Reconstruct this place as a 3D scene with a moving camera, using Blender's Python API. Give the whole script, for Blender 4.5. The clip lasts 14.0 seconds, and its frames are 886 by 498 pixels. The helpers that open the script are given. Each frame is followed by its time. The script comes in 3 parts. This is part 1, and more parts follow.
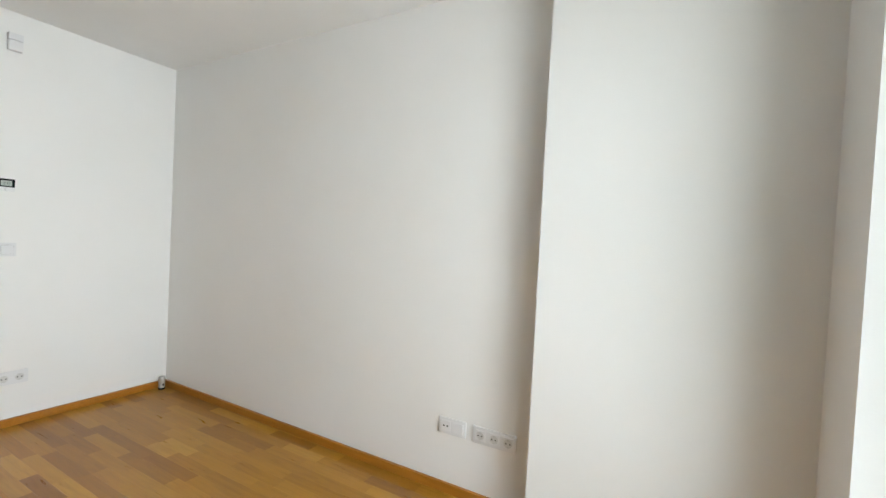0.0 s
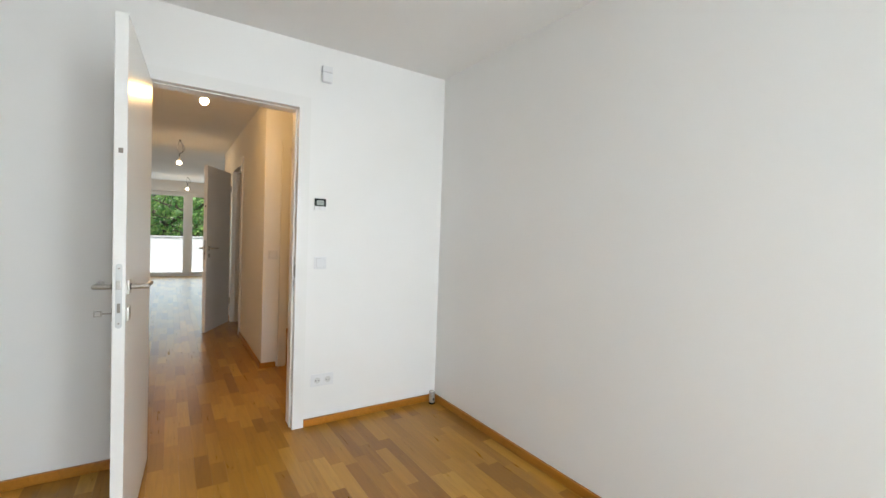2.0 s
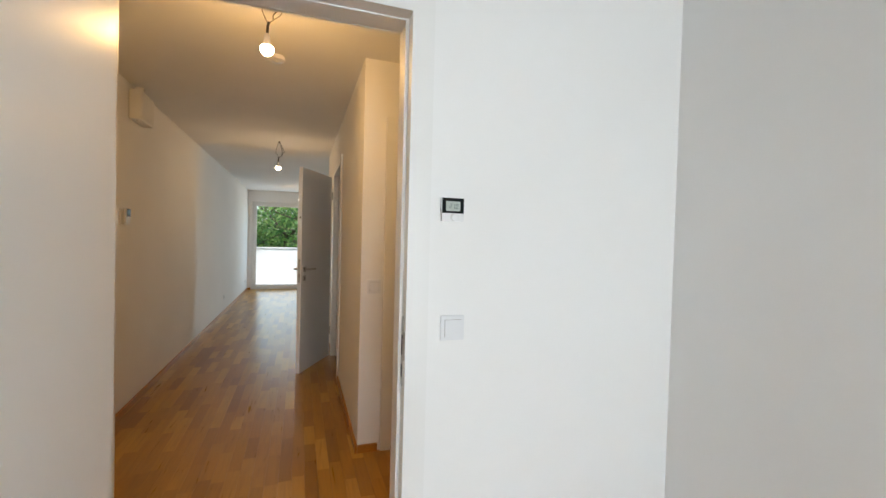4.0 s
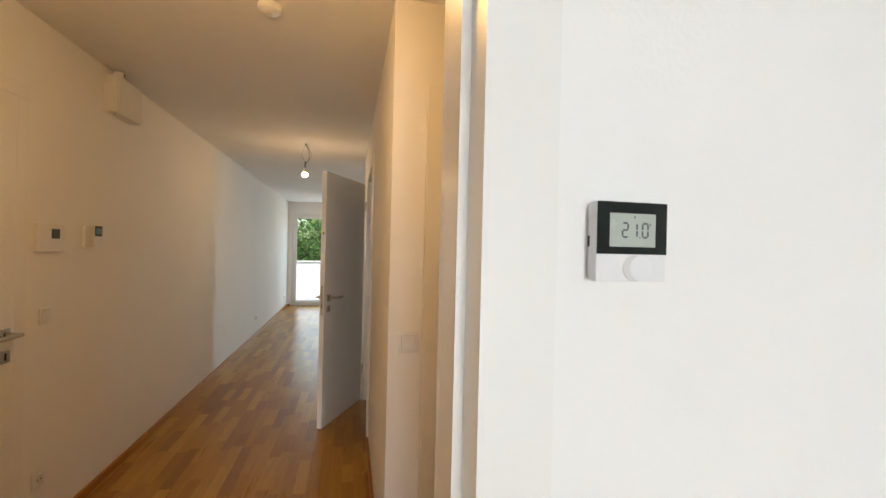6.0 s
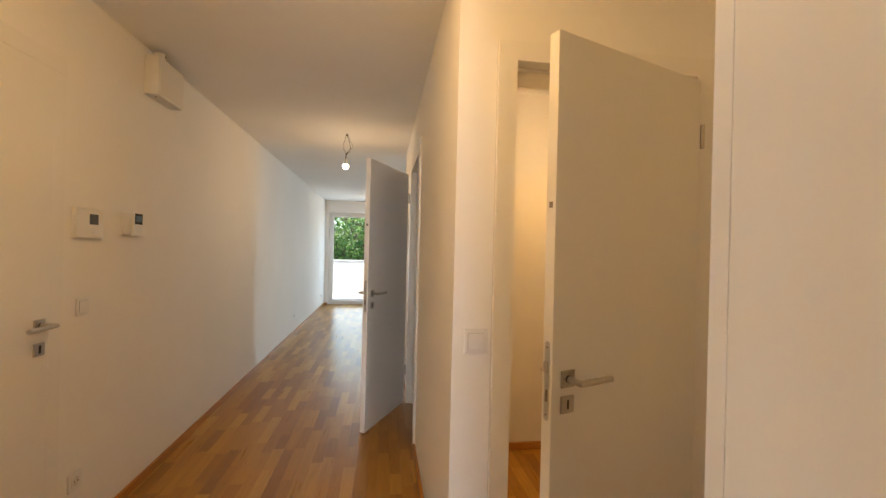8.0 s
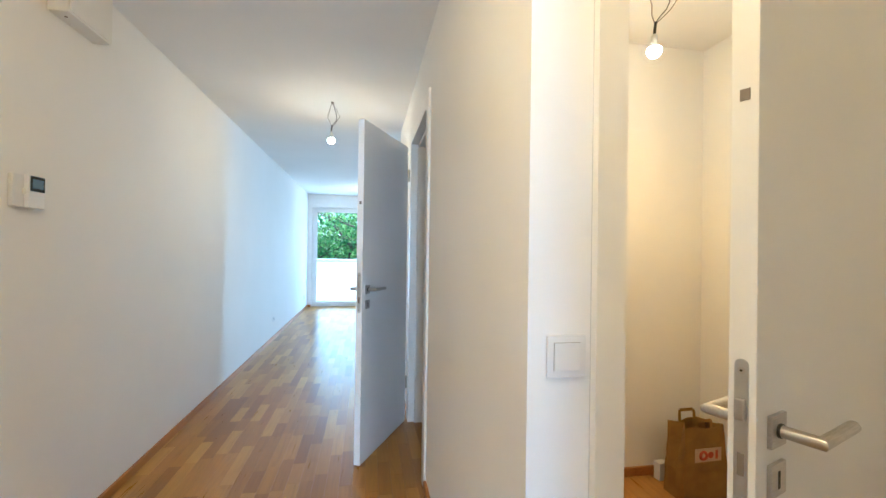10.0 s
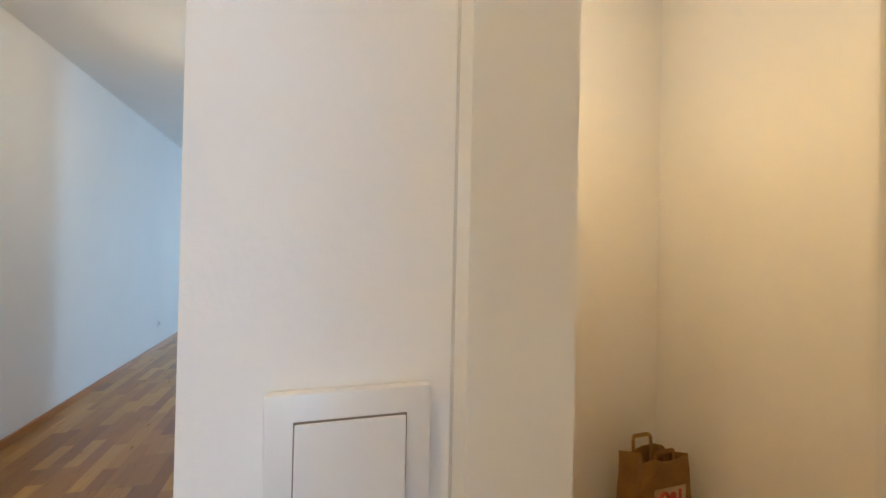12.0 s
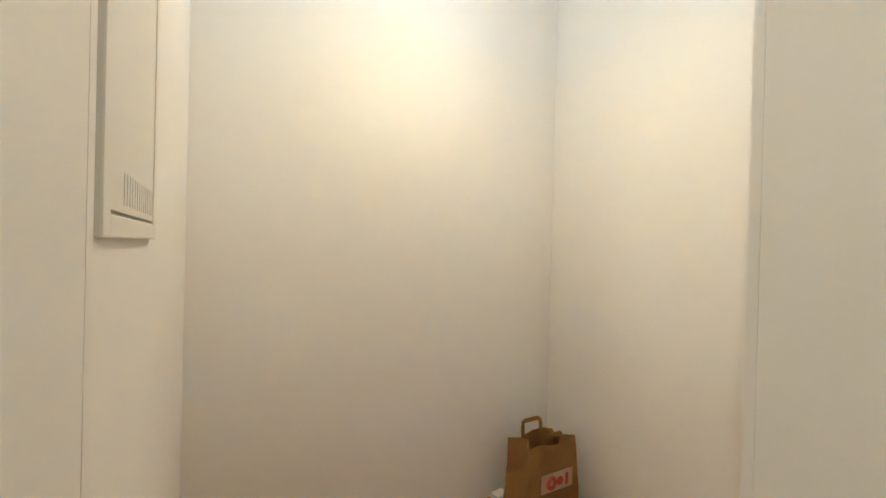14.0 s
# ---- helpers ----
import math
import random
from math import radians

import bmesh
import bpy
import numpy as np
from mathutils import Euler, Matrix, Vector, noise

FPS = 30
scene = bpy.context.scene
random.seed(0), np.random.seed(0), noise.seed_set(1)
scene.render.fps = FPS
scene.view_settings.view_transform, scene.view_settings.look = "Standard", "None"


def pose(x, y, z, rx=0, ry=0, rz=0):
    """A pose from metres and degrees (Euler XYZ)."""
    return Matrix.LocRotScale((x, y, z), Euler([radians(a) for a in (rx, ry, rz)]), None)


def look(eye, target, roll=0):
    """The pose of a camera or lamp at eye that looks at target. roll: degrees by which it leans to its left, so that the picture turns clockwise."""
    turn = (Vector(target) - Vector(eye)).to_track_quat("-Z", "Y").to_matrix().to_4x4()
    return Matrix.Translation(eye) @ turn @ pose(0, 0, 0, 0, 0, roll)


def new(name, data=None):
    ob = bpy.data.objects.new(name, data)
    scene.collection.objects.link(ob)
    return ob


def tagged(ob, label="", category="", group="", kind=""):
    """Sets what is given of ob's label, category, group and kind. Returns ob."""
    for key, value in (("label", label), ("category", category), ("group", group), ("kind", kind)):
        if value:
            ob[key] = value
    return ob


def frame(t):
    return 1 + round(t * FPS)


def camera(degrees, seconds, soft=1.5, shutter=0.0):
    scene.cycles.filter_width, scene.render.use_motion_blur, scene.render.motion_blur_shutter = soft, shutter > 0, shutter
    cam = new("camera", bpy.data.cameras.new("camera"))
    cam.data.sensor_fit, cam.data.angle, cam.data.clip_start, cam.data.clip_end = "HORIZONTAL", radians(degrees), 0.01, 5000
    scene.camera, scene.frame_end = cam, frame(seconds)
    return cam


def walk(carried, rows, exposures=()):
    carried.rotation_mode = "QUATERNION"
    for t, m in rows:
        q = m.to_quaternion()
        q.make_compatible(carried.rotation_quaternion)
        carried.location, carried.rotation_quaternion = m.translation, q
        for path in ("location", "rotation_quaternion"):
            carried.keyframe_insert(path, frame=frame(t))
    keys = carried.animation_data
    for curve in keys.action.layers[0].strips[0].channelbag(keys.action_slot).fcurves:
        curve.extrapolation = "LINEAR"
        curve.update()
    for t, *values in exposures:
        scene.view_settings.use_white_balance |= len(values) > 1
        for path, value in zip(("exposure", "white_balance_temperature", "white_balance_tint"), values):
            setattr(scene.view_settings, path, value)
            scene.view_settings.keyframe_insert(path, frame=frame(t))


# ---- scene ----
cam = camera(93.0, 14.0)
PATH = [
    (0, (-1.422, 0.633, 1.282), (-2.385, 2.385, 1.234), 2.9),
    (0.5, (-1.492, 0.623, 1.287), (-2.71, 2.209, 1.234), 2.6),
    (1, (-1.631, 0.634, 1.283), (-3.045, 2.047, 1.226), 2.4),
    (1.5, (-1.876, 0.654, 1.298), (-3.436, 1.905, 1.238), 2.3),
    (2, (-2.155, 0.745, 1.287), (-3.831, 1.835, 1.229), 2.0),
    (2.5, (-2.485, 0.86, 1.3), (-4.246, 1.808, 1.242), 1.9),
    (3, (-2.861, 0.94, 1.336), (-4.682, 1.764, 1.281), 1.8),
    (3.5, (-3.254, 1.036, 1.36), (-5.118, 1.76, 1.311), 1.8),
    (4, (-3.644, 1.106, 1.372), (-5.537, 1.75, 1.33), 1.5),
    (4.2, (-3.79, 1.132, 1.385), (-5.692, 1.748, 1.35), 1.6),
    (6.5, (-4.638, 1.323, 1.464), (-6.599, 1.716, 1.466), 1.2),
    (7, (-4.667, 1.322, 1.461), (-6.636, 1.674, 1.465), 1.2),
    (7.5, (-4.724, 1.285, 1.421), (-6.702, 1.586, 1.425), 1.3),
    (7.7, (-4.768, 1.257, 1.408), (-6.748, 1.543, 1.411), 1.4),
    (9.8, (-5.436, 1.127, 1.285), (-7.408, 1.459, 1.298), 0.9),
    (10, (-5.498, 1.141, 1.281), (-7.466, 1.5, 1.291), 0.8),
    (10.5, (-5.651, 1.216, 1.256), (-7.602, 1.653, 1.272), 0.8),
    (11, (-5.808, 1.347, 1.23), (-7.743, 1.855, 1.25), 0.9),
    (11.5, (-5.95, 1.442, 1.175), (-7.871, 1.998, 1.194), 0.8),
    (12, (-6.095, 1.536, 1.180), (-8.002, 2.137, 1.198), 1.2),
    (12.5, (-6.142, 1.621, 1.166), (-8.034, 2.270, 1.195), 1.1),
    (13, (-6.195, 1.717, 1.122), (-8.052, 2.460, 1.151), 1.5),
    (13.3, (-6.225, 1.734, 1.119), (-8.046, 2.562, 1.133), 1.4),
    (13.6, (-6.231, 1.745, 1.118), (-8.023, 2.634, 1.117), 1.5),
    (14, (-6.214, 1.763, 1.116), (-7.981, 2.700, 1.107), 1.4),
]
EXPOSURES = [
    (0.0, 0.86, 6450, 9), (1.0, 0.9, 6400, 9), (2.5, 0.95, 6350, 10), (4.2, 0.93, 6250, 10), (6.3, 1.08, 6600, 12), (7.7, 1.25, 6500, 12),
    (9.8, 2.15, 4350, 0), (11.0, 1.95, 4450, 1), (12.0, 1.6, 4600, 4), (12.5, 1.82, 4500, 4), (13.2, 2.08, 3900, 3), (14.0, 2.05, 3700, 2),
]
walk(cam, [(t, look(eye, target, roll)) for t, eye, target, roll in PATH], EXPOSURES)


# ---- world, sun, daylight at the windows ----
world = bpy.data.worlds.new("sky")
scene.world = world
world.use_nodes = True
wn = world.node_tree
sky = wn.nodes.new("ShaderNodeTexSky")
sky.sky_type, sky.sun_disc = "NISHITA", False
sky.sun_elevation, sky.sun_rotation = radians(38.6), radians(20)
wn.links.new(sky.outputs[0], wn.nodes["Background"].inputs[0])
wn.nodes["Background"].inputs[1].default_value = 0.15

sun_data = bpy.data.lights.new("sun", "SUN")
sun_data.energy, sun_data.angle, sun_data.color = 5.0, radians(0.5), (1.0, 0.95, 0.87)
sun = new("sun", sun_data)
sun.matrix_world = look((0, 0, 20), (-3.5, -9.4, 12))


def window_light(name, eye, target, width, height, watts, colour, spread=180):
    data = bpy.data.lights.new(name, "AREA")
    data.spread = radians(spread)
    data.shape, data.size, data.size_y, data.energy, data.color = "RECTANGLE", width, height, watts, colour
    ob = new(name, data)
    ob.matrix_world = look(eye, target)
    return ob


DAY = (0.91, 0.96, 1.0)
window_light("daylight_room", (-0.66, 1.35, 1.25), (-3.0, 1.35, 1.25), 1.4, 2.1, 17.5, DAY, 130)
window_light("daylight_living", (-15.20, 1.13, 1.1), (-10, 1.13, 1.0), 2.0, 1.95, 10, (0.70, 0.90, 1.0))
# added lamp out of view, makes the bluish light edge on the corridor wall
window_light("daylight_side_fill", (-10.15, 4.36, 1.2), (-10.15, 0, 1.2), 0.5, 1.9, 8, (0.70, 0.90, 1.0))


def bulb_light(name, x, y, z, watts, colour, size=0.02):
    data = bpy.data.lights.new(name, "POINT")
    data.energy, data.shadow_soft_size, data.color = watts, size, colour
    ob = new(name, data)
    ob.location = (x, y, z)
    return ob


WARM, AMBER = (1.0, 0.54, 0.155), (1.0, 0.452, 0.056)
BULBS = [(-5.769, 0.945, 2.232, 7.2, WARM), (-9.13, 0.838, 2.197, 1.8, WARM), (-14.03, 1.08, 2.226, 1.5, WARM), (-7.13, 2.36, 2.165, 1.5, AMBER)]
for bx, by, bz, bw, bc in BULBS:
    bulb_light("bulb_light", bx, by, bz - 0.006, bw, bc)

# added fill at the store bulb, aimed down to brighten the lower walls
down = bpy.data.lights.new("store_downward_fill", "SPOT")
down.energy, down.shadow_soft_size, down.color = 5.0, 0.03, AMBER
down.spot_size, down.spot_blend = radians(172), 1.0
new("store_downward_fill", down).location = (-7.13, 2.36, 2.155)

# ---- materials ----


def material(name, rough=0.5, metal=0.0, spec=0.5):
    m = bpy.data.materials.new(name)
    m.use_nodes = True
    t = m.node_tree
    b = t.nodes["Principled BSDF"]
    b.inputs["Roughness"].default_value, b.inputs["Metallic"].default_value = rough, metal
    b.inputs["Specular IOR Level"].default_value = spec
    return m, t, b


def noise_node(t, scale, detail=3.0, stretch=(1, 1, 1), coord="Object"):
    c = t.nodes.new("ShaderNodeTexCoord")
    mp = t.nodes.new("ShaderNodeMapping")
    mp.inputs["Scale"].default_value = stretch
    n = t.nodes.new("ShaderNodeTexNoise")
    n.inputs["Scale"].default_value, n.inputs["Detail"].default_value = scale, detail
    t.links.new(c.outputs[coord], mp.inputs[0])
    t.links.new(mp.outputs[0], n.inputs["Vector"])
    return n


def ramp_node(t, src, stops):
    r = t.nodes.new("ShaderNodeValToRGB")
    while len(r.color_ramp.elements) < len(stops):
        r.color_ramp.elements.new(0.5)
    for e, (p, c) in zip(r.color_ramp.elements, stops):
        e.position, e.color = p, (*c, 1)
    t.links.new(src, r.inputs[0])
    return r


def bump_on(t, b, src, strength, distance):
    n = t.nodes.new("ShaderNodeBump")
    n.inputs["Strength"].default_value, n.inputs["Distance"].default_value = strength, distance
    t.links.new(src, n.inputs["Height"])
    t.links.new(n.outputs[0], b.inputs["Normal"])


def painted(name, c0, c1, rough, grain=140.0, relief=0.0012, big=1.3, spec=0.5):
    """A painted surface: slow tone changes, fine roller grain."""
    m, t, b = material(name, rough, 0, spec)
    r = ramp_node(t, noise_node(t, big, 4).outputs[0], [(0.3, c0), (0.7, c1)])
    t.links.new(r.outputs[0], b.inputs["Base Color"])
    bump_on(t, b, noise_node(t, grain, 3).outputs[0], 0.25, relief)
    return m


def plain(name, colour, rough=0.4, metal=0.0, spec=0.5):
    m, t, b = material(name, rough, metal, spec)
    b.inputs["Base Color"].default_value = (*colour, 1)
    n = noise_node(t, 60, 3)
    mr = t.nodes.new("ShaderNodeMapRange")
    mr.inputs["To Min"].default_value, mr.inputs["To Max"].default_value = max(0.02, rough - 0.06), rough + 0.06
    t.links.new(n.outputs[0], mr.inputs[0])
    t.links.new(mr.outputs[0], b.inputs["Roughness"])
    return m


def oak(name, single, tint=(1.0, 1.0, 1.0)):
    """Oiled oak with long grain along x; each piece takes its own tone."""
    m, t, b = material(name, 0.3, 0.0, 0.5)
    if single == "object":
        rnd = t.nodes.new("ShaderNodeObjectInfo").outputs["Random"]
    else:
        rnd = t.nodes.new("ShaderNodeNewGeometry").outputs["Random Per Island"]
    tones = [(0.0, (0.28, 0.118, 0.012)), (0.25, (0.36, 0.168, 0.017)), (0.7, (0.43, 0.214, 0.025)), (1.0, (0.54, 0.298, 0.052))]
    tone = ramp_node(t, rnd, [(p, tuple(k * v for k, v in zip(tint, c))) for p, c in tones])
    geo = t.nodes.new("ShaderNodeNewGeometry")
    off = t.nodes.new("ShaderNodeMath")
    off.operation = "MULTIPLY"
    off.inputs[1].default_value = 37.0
    t.links.new(rnd, off.inputs[0])
    add = t.nodes.new("ShaderNodeVectorMath")
    t.links.new(geo.outputs["Position"], add.inputs[0])
    t.links.new(off.outputs[0], add.inputs[1])
    mp = t.nodes.new("ShaderNodeMapping")
    mp.inputs["Scale"].default_value = (1.2, 16, 16)
    t.links.new(add.outputs[0], mp.inputs[0])
    n = t.nodes.new("ShaderNodeTexNoise")
    n.inputs["Scale"].default_value, n.inputs["Detail"].default_value, n.inputs["Distortion"].default_value = 2.2, 4, 1.4
    t.links.new(mp.outputs[0], n.inputs["Vector"])
    grain = ramp_node(t, n.outputs[0], [(0.32, (0.76, 0.73, 0.68)), (0.5, (0.95, 0.95, 0.95)), (0.7, (1.08, 1.08, 1.08))])
    mix = t.nodes.new("ShaderNodeMix")
    mix.data_type, mix.blend_type = "RGBA", "MULTIPLY"
    mix.inputs["Factor"].default_value = 0.6
    t.links.new(tone.outputs[0], mix.inputs["A"])
    t.links.new(grain.outputs[0], mix.inputs["B"])
    t.links.new(mix.outputs["Result"], b.inputs["Base Color"])
    rr = t.nodes.new("ShaderNodeMapRange")
    rr.inputs["To Min"].default_value, rr.inputs["To Max"].default_value = 0.25, 0.33
    t.links.new(n.outputs[0], rr.inputs[0])
    t.links.new(rr.outputs[0], b.inputs["Roughness"])
    bump_on(t, b, n.outputs[0], 0.03, 0.0003)
    return m


def brushed(name):
    m, t, b = material(name, 0.32, 1.0)
    n = noise_node(t, 30, 4, (1, 30, 30))
    r = ramp_node(t, n.outputs[0], [(0.3, (0.42, 0.40, 0.37)), (0.7, (0.60, 0.58, 0.55))])
    t.links.new(r.outputs[0], b.inputs["Base Color"])
    bump_on(t, b, n.outputs[0], 0.1, 0.0003)
    return m


def kraft(name):
    m, t, b = material(name, 0.75)
    n = noise_node(t, 9, 6)
    r = ramp_node(t, n.outputs[0], [(0.3, (0.20, 0.105, 0.011)), (0.7, (0.29, 0.160, 0.020))])
    t.links.new(r.outputs[0], b.inputs["Base Color"])
    bump_on(t, b, n.outputs[0], 0.5, 0.006)
    return m


def leafy(name):
    m, t, b = material(name, 0.5)
    rnd = t.nodes.new("ShaderNodeNewGeometry").outputs["Random Per Island"]
    r = ramp_node(t, rnd, [(0.0, (0.06, 0.15, 0.04)), (0.5, (0.16, 0.31, 0.08)), (1.0, (0.32, 0.44, 0.13))])
    t.links.new(r.outputs[0], b.inputs["Base Color"])
    tr = t.nodes.new("ShaderNodeBsdfTranslucent")
    t.links.new(r.outputs[0], tr.inputs[0])
    mx = t.nodes.new("ShaderNodeMixShader")
    mx.inputs[0].default_value = 0.5
    t.links.new(b.outputs[0], mx.inputs[1])
    t.links.new(tr.outputs[0], mx.inputs[2])
    t.links.new(mx.outputs[0], t.nodes["Material Output"].inputs[0])
    return m


def glassy(name):
    m, t, b = material(name, 0.02)
    b.inputs["Transmission Weight"].default_value = 1.0
    b.inputs["IOR"].default_value = 1.01
    b.inputs["Base Color"].default_value = (0.97, 0.99, 0.98, 1)
    return m


def glowing(name, colour, strength):
    m, t, b = material(name, 0.3)
    b.inputs["Base Color"].default_value = (0.9, 0.85, 0.75, 1)
    b.inputs["Emission Color"].default_value = (*colour, 1)
    b.inputs["Emission Strength"].default_value = strength
    return m


WALL = painted("wall_paint", (0.825, 0.82, 0.805), (0.855, 0.85, 0.84), 0.85, 160, 0.0012, spec=0.25)
CEIL = painted("ceiling_paint", (0.79, 0.785, 0.77), (0.83, 0.825, 0.815), 0.9, 130, 0.0012, spec=0.2)
LACQUER = painted("white_lacquer", (0.79, 0.785, 0.76), (0.81, 0.805, 0.785), 0.30, 240, 0.0002, 2.0)
FRAMEP = painted("frame_lacquer", (0.80, 0.795, 0.775), (0.82, 0.815, 0.80), 0.33, 240, 0.0002, 2.0)
PVC = painted("white_window_plastic", (0.80, 0.81, 0.80), (0.83, 0.835, 0.83), 0.35, 200, 0.0002, 2.0)
OAK_PIECE, OAK_JOINED = oak("oak_piece", "object"), oak("oak_parquet", "island")
OAK_TRIM = oak("oak_skirting", "island", (0.98, 0.80, 0.85))
JOINT = plain("dark_joint", (0.10, 0.05, 0.02), 0.8)
STEEL = brushed("brushed_steel")
ZINC = plain("zinc_plate", (0.55, 0.56, 0.56), 0.38, 1.0)
PLASTIC = painted("white_switch_plastic", (0.735, 0.74, 0.75), (0.765, 0.77, 0.78), 0.28, 300, 0.0001, 4)
CREAM = painted("offwhite_plastic", (0.74, 0.73, 0.69), (0.78, 0.77, 0.73), 0.4, 300, 0.0001, 4)
CUP = plain("cup_grey", (0.62, 0.62, 0.61), 0.4)
BLACK = plain("black_gloss", (0.008, 0.012, 0.012), 0.14, 0.0, 0.3)
DARK = plain("dark_slot", (0.02, 0.02, 0.02), 0.7)
LCD = plain("lcd_grey", (0.42, 0.47, 0.43), 0.25)
LCDINK = plain("lcd_segment", (0.07, 0.09, 0.10), 0.4)
BLUE = plain("blue_screen", (0.13, 0.20, 0.27), 0.2)
SCREEN = plain("dim_screen", (0.07, 0.08, 0.09), 0.2)
KRAFT = kraft("kraft_paper")
LABEL, RED = plain("label_pale", (0.50, 0.38, 0.25), 0.6), plain("print_red", (0.38, 0.055, 0.015), 0.6)
GLASS = glassy("window_glass")
GLOW = glowing("bulb_glow", (1.0, 0.72, 0.42), 30)
CABLE, COPPER = plain("black_cable", (0.015, 0.013, 0.012), 0.5), plain("grey_wire_and_gap", (0.20, 0.17, 0.14), 0.5)
TIN = plain("grey_can", (0.45, 0.44, 0.42), 0.4, 0.6)
PARAPET = painted("white_parapet", (0.76, 0.76, 0.75), (0.82, 0.82, 0.81), 0.8, 60, 0.003)
SLAB = painted("balcony_slab", (0.42, 0.42, 0.41), (0.52, 0.52, 0.51), 0.8, 60, 0.004)
GROUNDM = painted("grass_ground", (0.04, 0.08, 0.025), (0.09, 0.12, 0.04), 0.95, 8, 0.05)
LEAF, BARK = leafy("leaves"), painted("bark", (0.06, 0.045, 0.03), (0.13, 0.10, 0.07), 0.9, 25, 0.02, 6)

# ---- mesh helpers ----


def box(bm, x0, x1, y0, y1, z0, z1, bevel=0.0, m=None):
    r = bmesh.ops.create_cube(bm, size=1)
    vs = r["verts"]
    for v in vs:
        v.co = Vector((x0 + (v.co.x + 0.5) * (x1 - x0), y0 + (v.co.y + 0.5) * (y1 - y0), z0 + (v.co.z + 0.5) * (z1 - z0)))
    if bevel:
        es = list({e for v in vs for e in v.link_edges})
        out = bmesh.ops.bevel(bm, geom=es, offset=bevel, segments=2, profile=0.6, affect="EDGES")
        vs = list({v for f in out["faces"] for v in f.verts} | {v for v in vs if v.is_valid})
    if m is not None:
        bmesh.ops.transform(bm, matrix=m, verts=vs)
    return vs


def boxes(*items, bevel=0.0):
    bm = bmesh.new()
    for it in items:
        box(bm, *it, bevel=bevel)
    return bm


def tube(bm, points, radius, sides=10):
    """A round bar along a line of points, mitred at the bends, closed at both ends."""
    pts = [Vector(p) for p in points]
    rings = []
    up = None
    for i, p in enumerate(pts):
        a = (p - pts[i - 1]).normalized() if i else None
        c = (pts[i + 1] - p).normalized() if i + 1 < len(pts) else None
        d = ((a or c) + (c or a)).normalized()
        if up is None:
            up = d.orthogonal().normalized()
        up = (up - d * up.dot(d)).normalized()
        side = d.cross(up)
        k = 1.0 if a is None or c is None else 1.0 / max(0.5, d.dot(c))
        bend = (c - a).normalized() if a is not None and c is not None and (c - a).length > 1e-3 else None
        ring = []
        for s in range(sides):
            w = 2 * math.pi * s / sides
            q = (up * math.cos(w) + side * math.sin(w)) * radius
            if bend is not None:
                q = q + bend * q.dot(bend) * (k - 1)
            ring.append(bm.verts.new(p + q))
        rings.append(ring)
    for r0, r1 in zip(rings, rings[1:]):
        for s in range(sides):
            bm.faces.new((r0[s], r0[(s + 1) % sides], r1[(s + 1) % sides], r1[s]))
    bm.faces.new(rings[0][::-1])
    bm.faces.new(rings[-1])
    return bm


def lathe(bm, profile, sides=20, m=None):
    """A turned shape round z from (radius, height) pairs."""
    rings = []
    for r, z in profile:
        rings.append([bm.verts.new((r * math.cos(2 * math.pi * s / sides), r * math.sin(2 * math.pi * s / sides), z)) for s in range(sides)])
    for a, c in zip(rings, rings[1:]):
        for s in range(sides):
            bm.faces.new((a[s], a[(s + 1) % sides], c[(s + 1) % sides], c[s]))
    bm.faces.new(rings[0][::-1])
    bm.faces.new(rings[-1])
    if m is not None:
        bmesh.ops.transform(bm, matrix=m, verts=[v for ring in rings for v in ring])
    return bm


def mesh_of(name, bm, mat, smooth=False):
    bmesh.ops.recalc_face_normals(bm, faces=bm.faces)
    me = bpy.data.meshes.new(name)
    bm.to_mesh(me)
    bm.free()
    me.materials.append(mat)
    if smooth:
        me.polygons.foreach_set("use_smooth", [True] * len(me.polygons))
        me.set_sharp_from_angle(angle=radians(40))
    return me


def part(name, bm, mat, parent, label="", smooth=False):
    ob = new(name, mesh_of(name, bm, mat, smooth))
    ob.parent = parent
    if label:
        tagged(ob, label)
    return ob


def thing(name, m, label, category, group="", kind=""):
    ob = new(name)
    ob.empty_display_size = 0.1
    ob.matrix_world = m
    return tagged(ob, label, category, group, kind)


def structure(name, bm, mat, label, category):
    return tagged(new(name, mesh_of(name, bm, mat)), label, category, "", "structure")


# ---- walls, floor, ceiling ----
XD, XC = -4.937, -5.067          # door wall: room face, corridor face
YL, YR = -0.14, 1.475             # corridor: left and right wall
XS, XSI = -6.33, -6.51           # store front wall: outer and inner face
XE, XFAR, H = -9.85, -15.22, 2.502
PAINT = "smooth white painted wall"
structure("wall_door", boxes((XC, XD, -2.2, 0.576, 0, H), (XC, XD, 1.454, 2.52, 0, H), (XC, XD, 0.576, 1.454, 2.108, H)), WALL, PAINT + " with a doorway", "wall")
structure("wall_right", boxes((XSI, -0.6, 2.52, 2.64, 0, H)), WALL, PAINT, "wall")
structure("wall_pier", boxes((-1.925, -0.98, 2.40, 2.52, 0, H)), WALL, "white painted pier standing proud of the wall", "wall")
structure("wall_left", boxes((XC, -0.6, -2.32, -2.2, 0, H)), WALL, PAINT, "wall")
structure("wall_window", boxes((-0.98, -0.6, -2.2, 0.3, 0, H), (-0.98, -0.6, 2.13, 2.52, 0, H), (-0.98, -0.6, 0.3, 2.13, 2.36, H)), WALL, PAINT + " with a window opening", "wall")
structure("wall_corridor", boxes((XFAR, -6.80, YL - 0.14, YL, 0, H), (-5.93, XC, YL - 0.14, YL, 0, H), (-6.80, -5.93, YL - 0.14, YL, 2.10, H)), WALL, PAINT + " along the corridor", "wall")
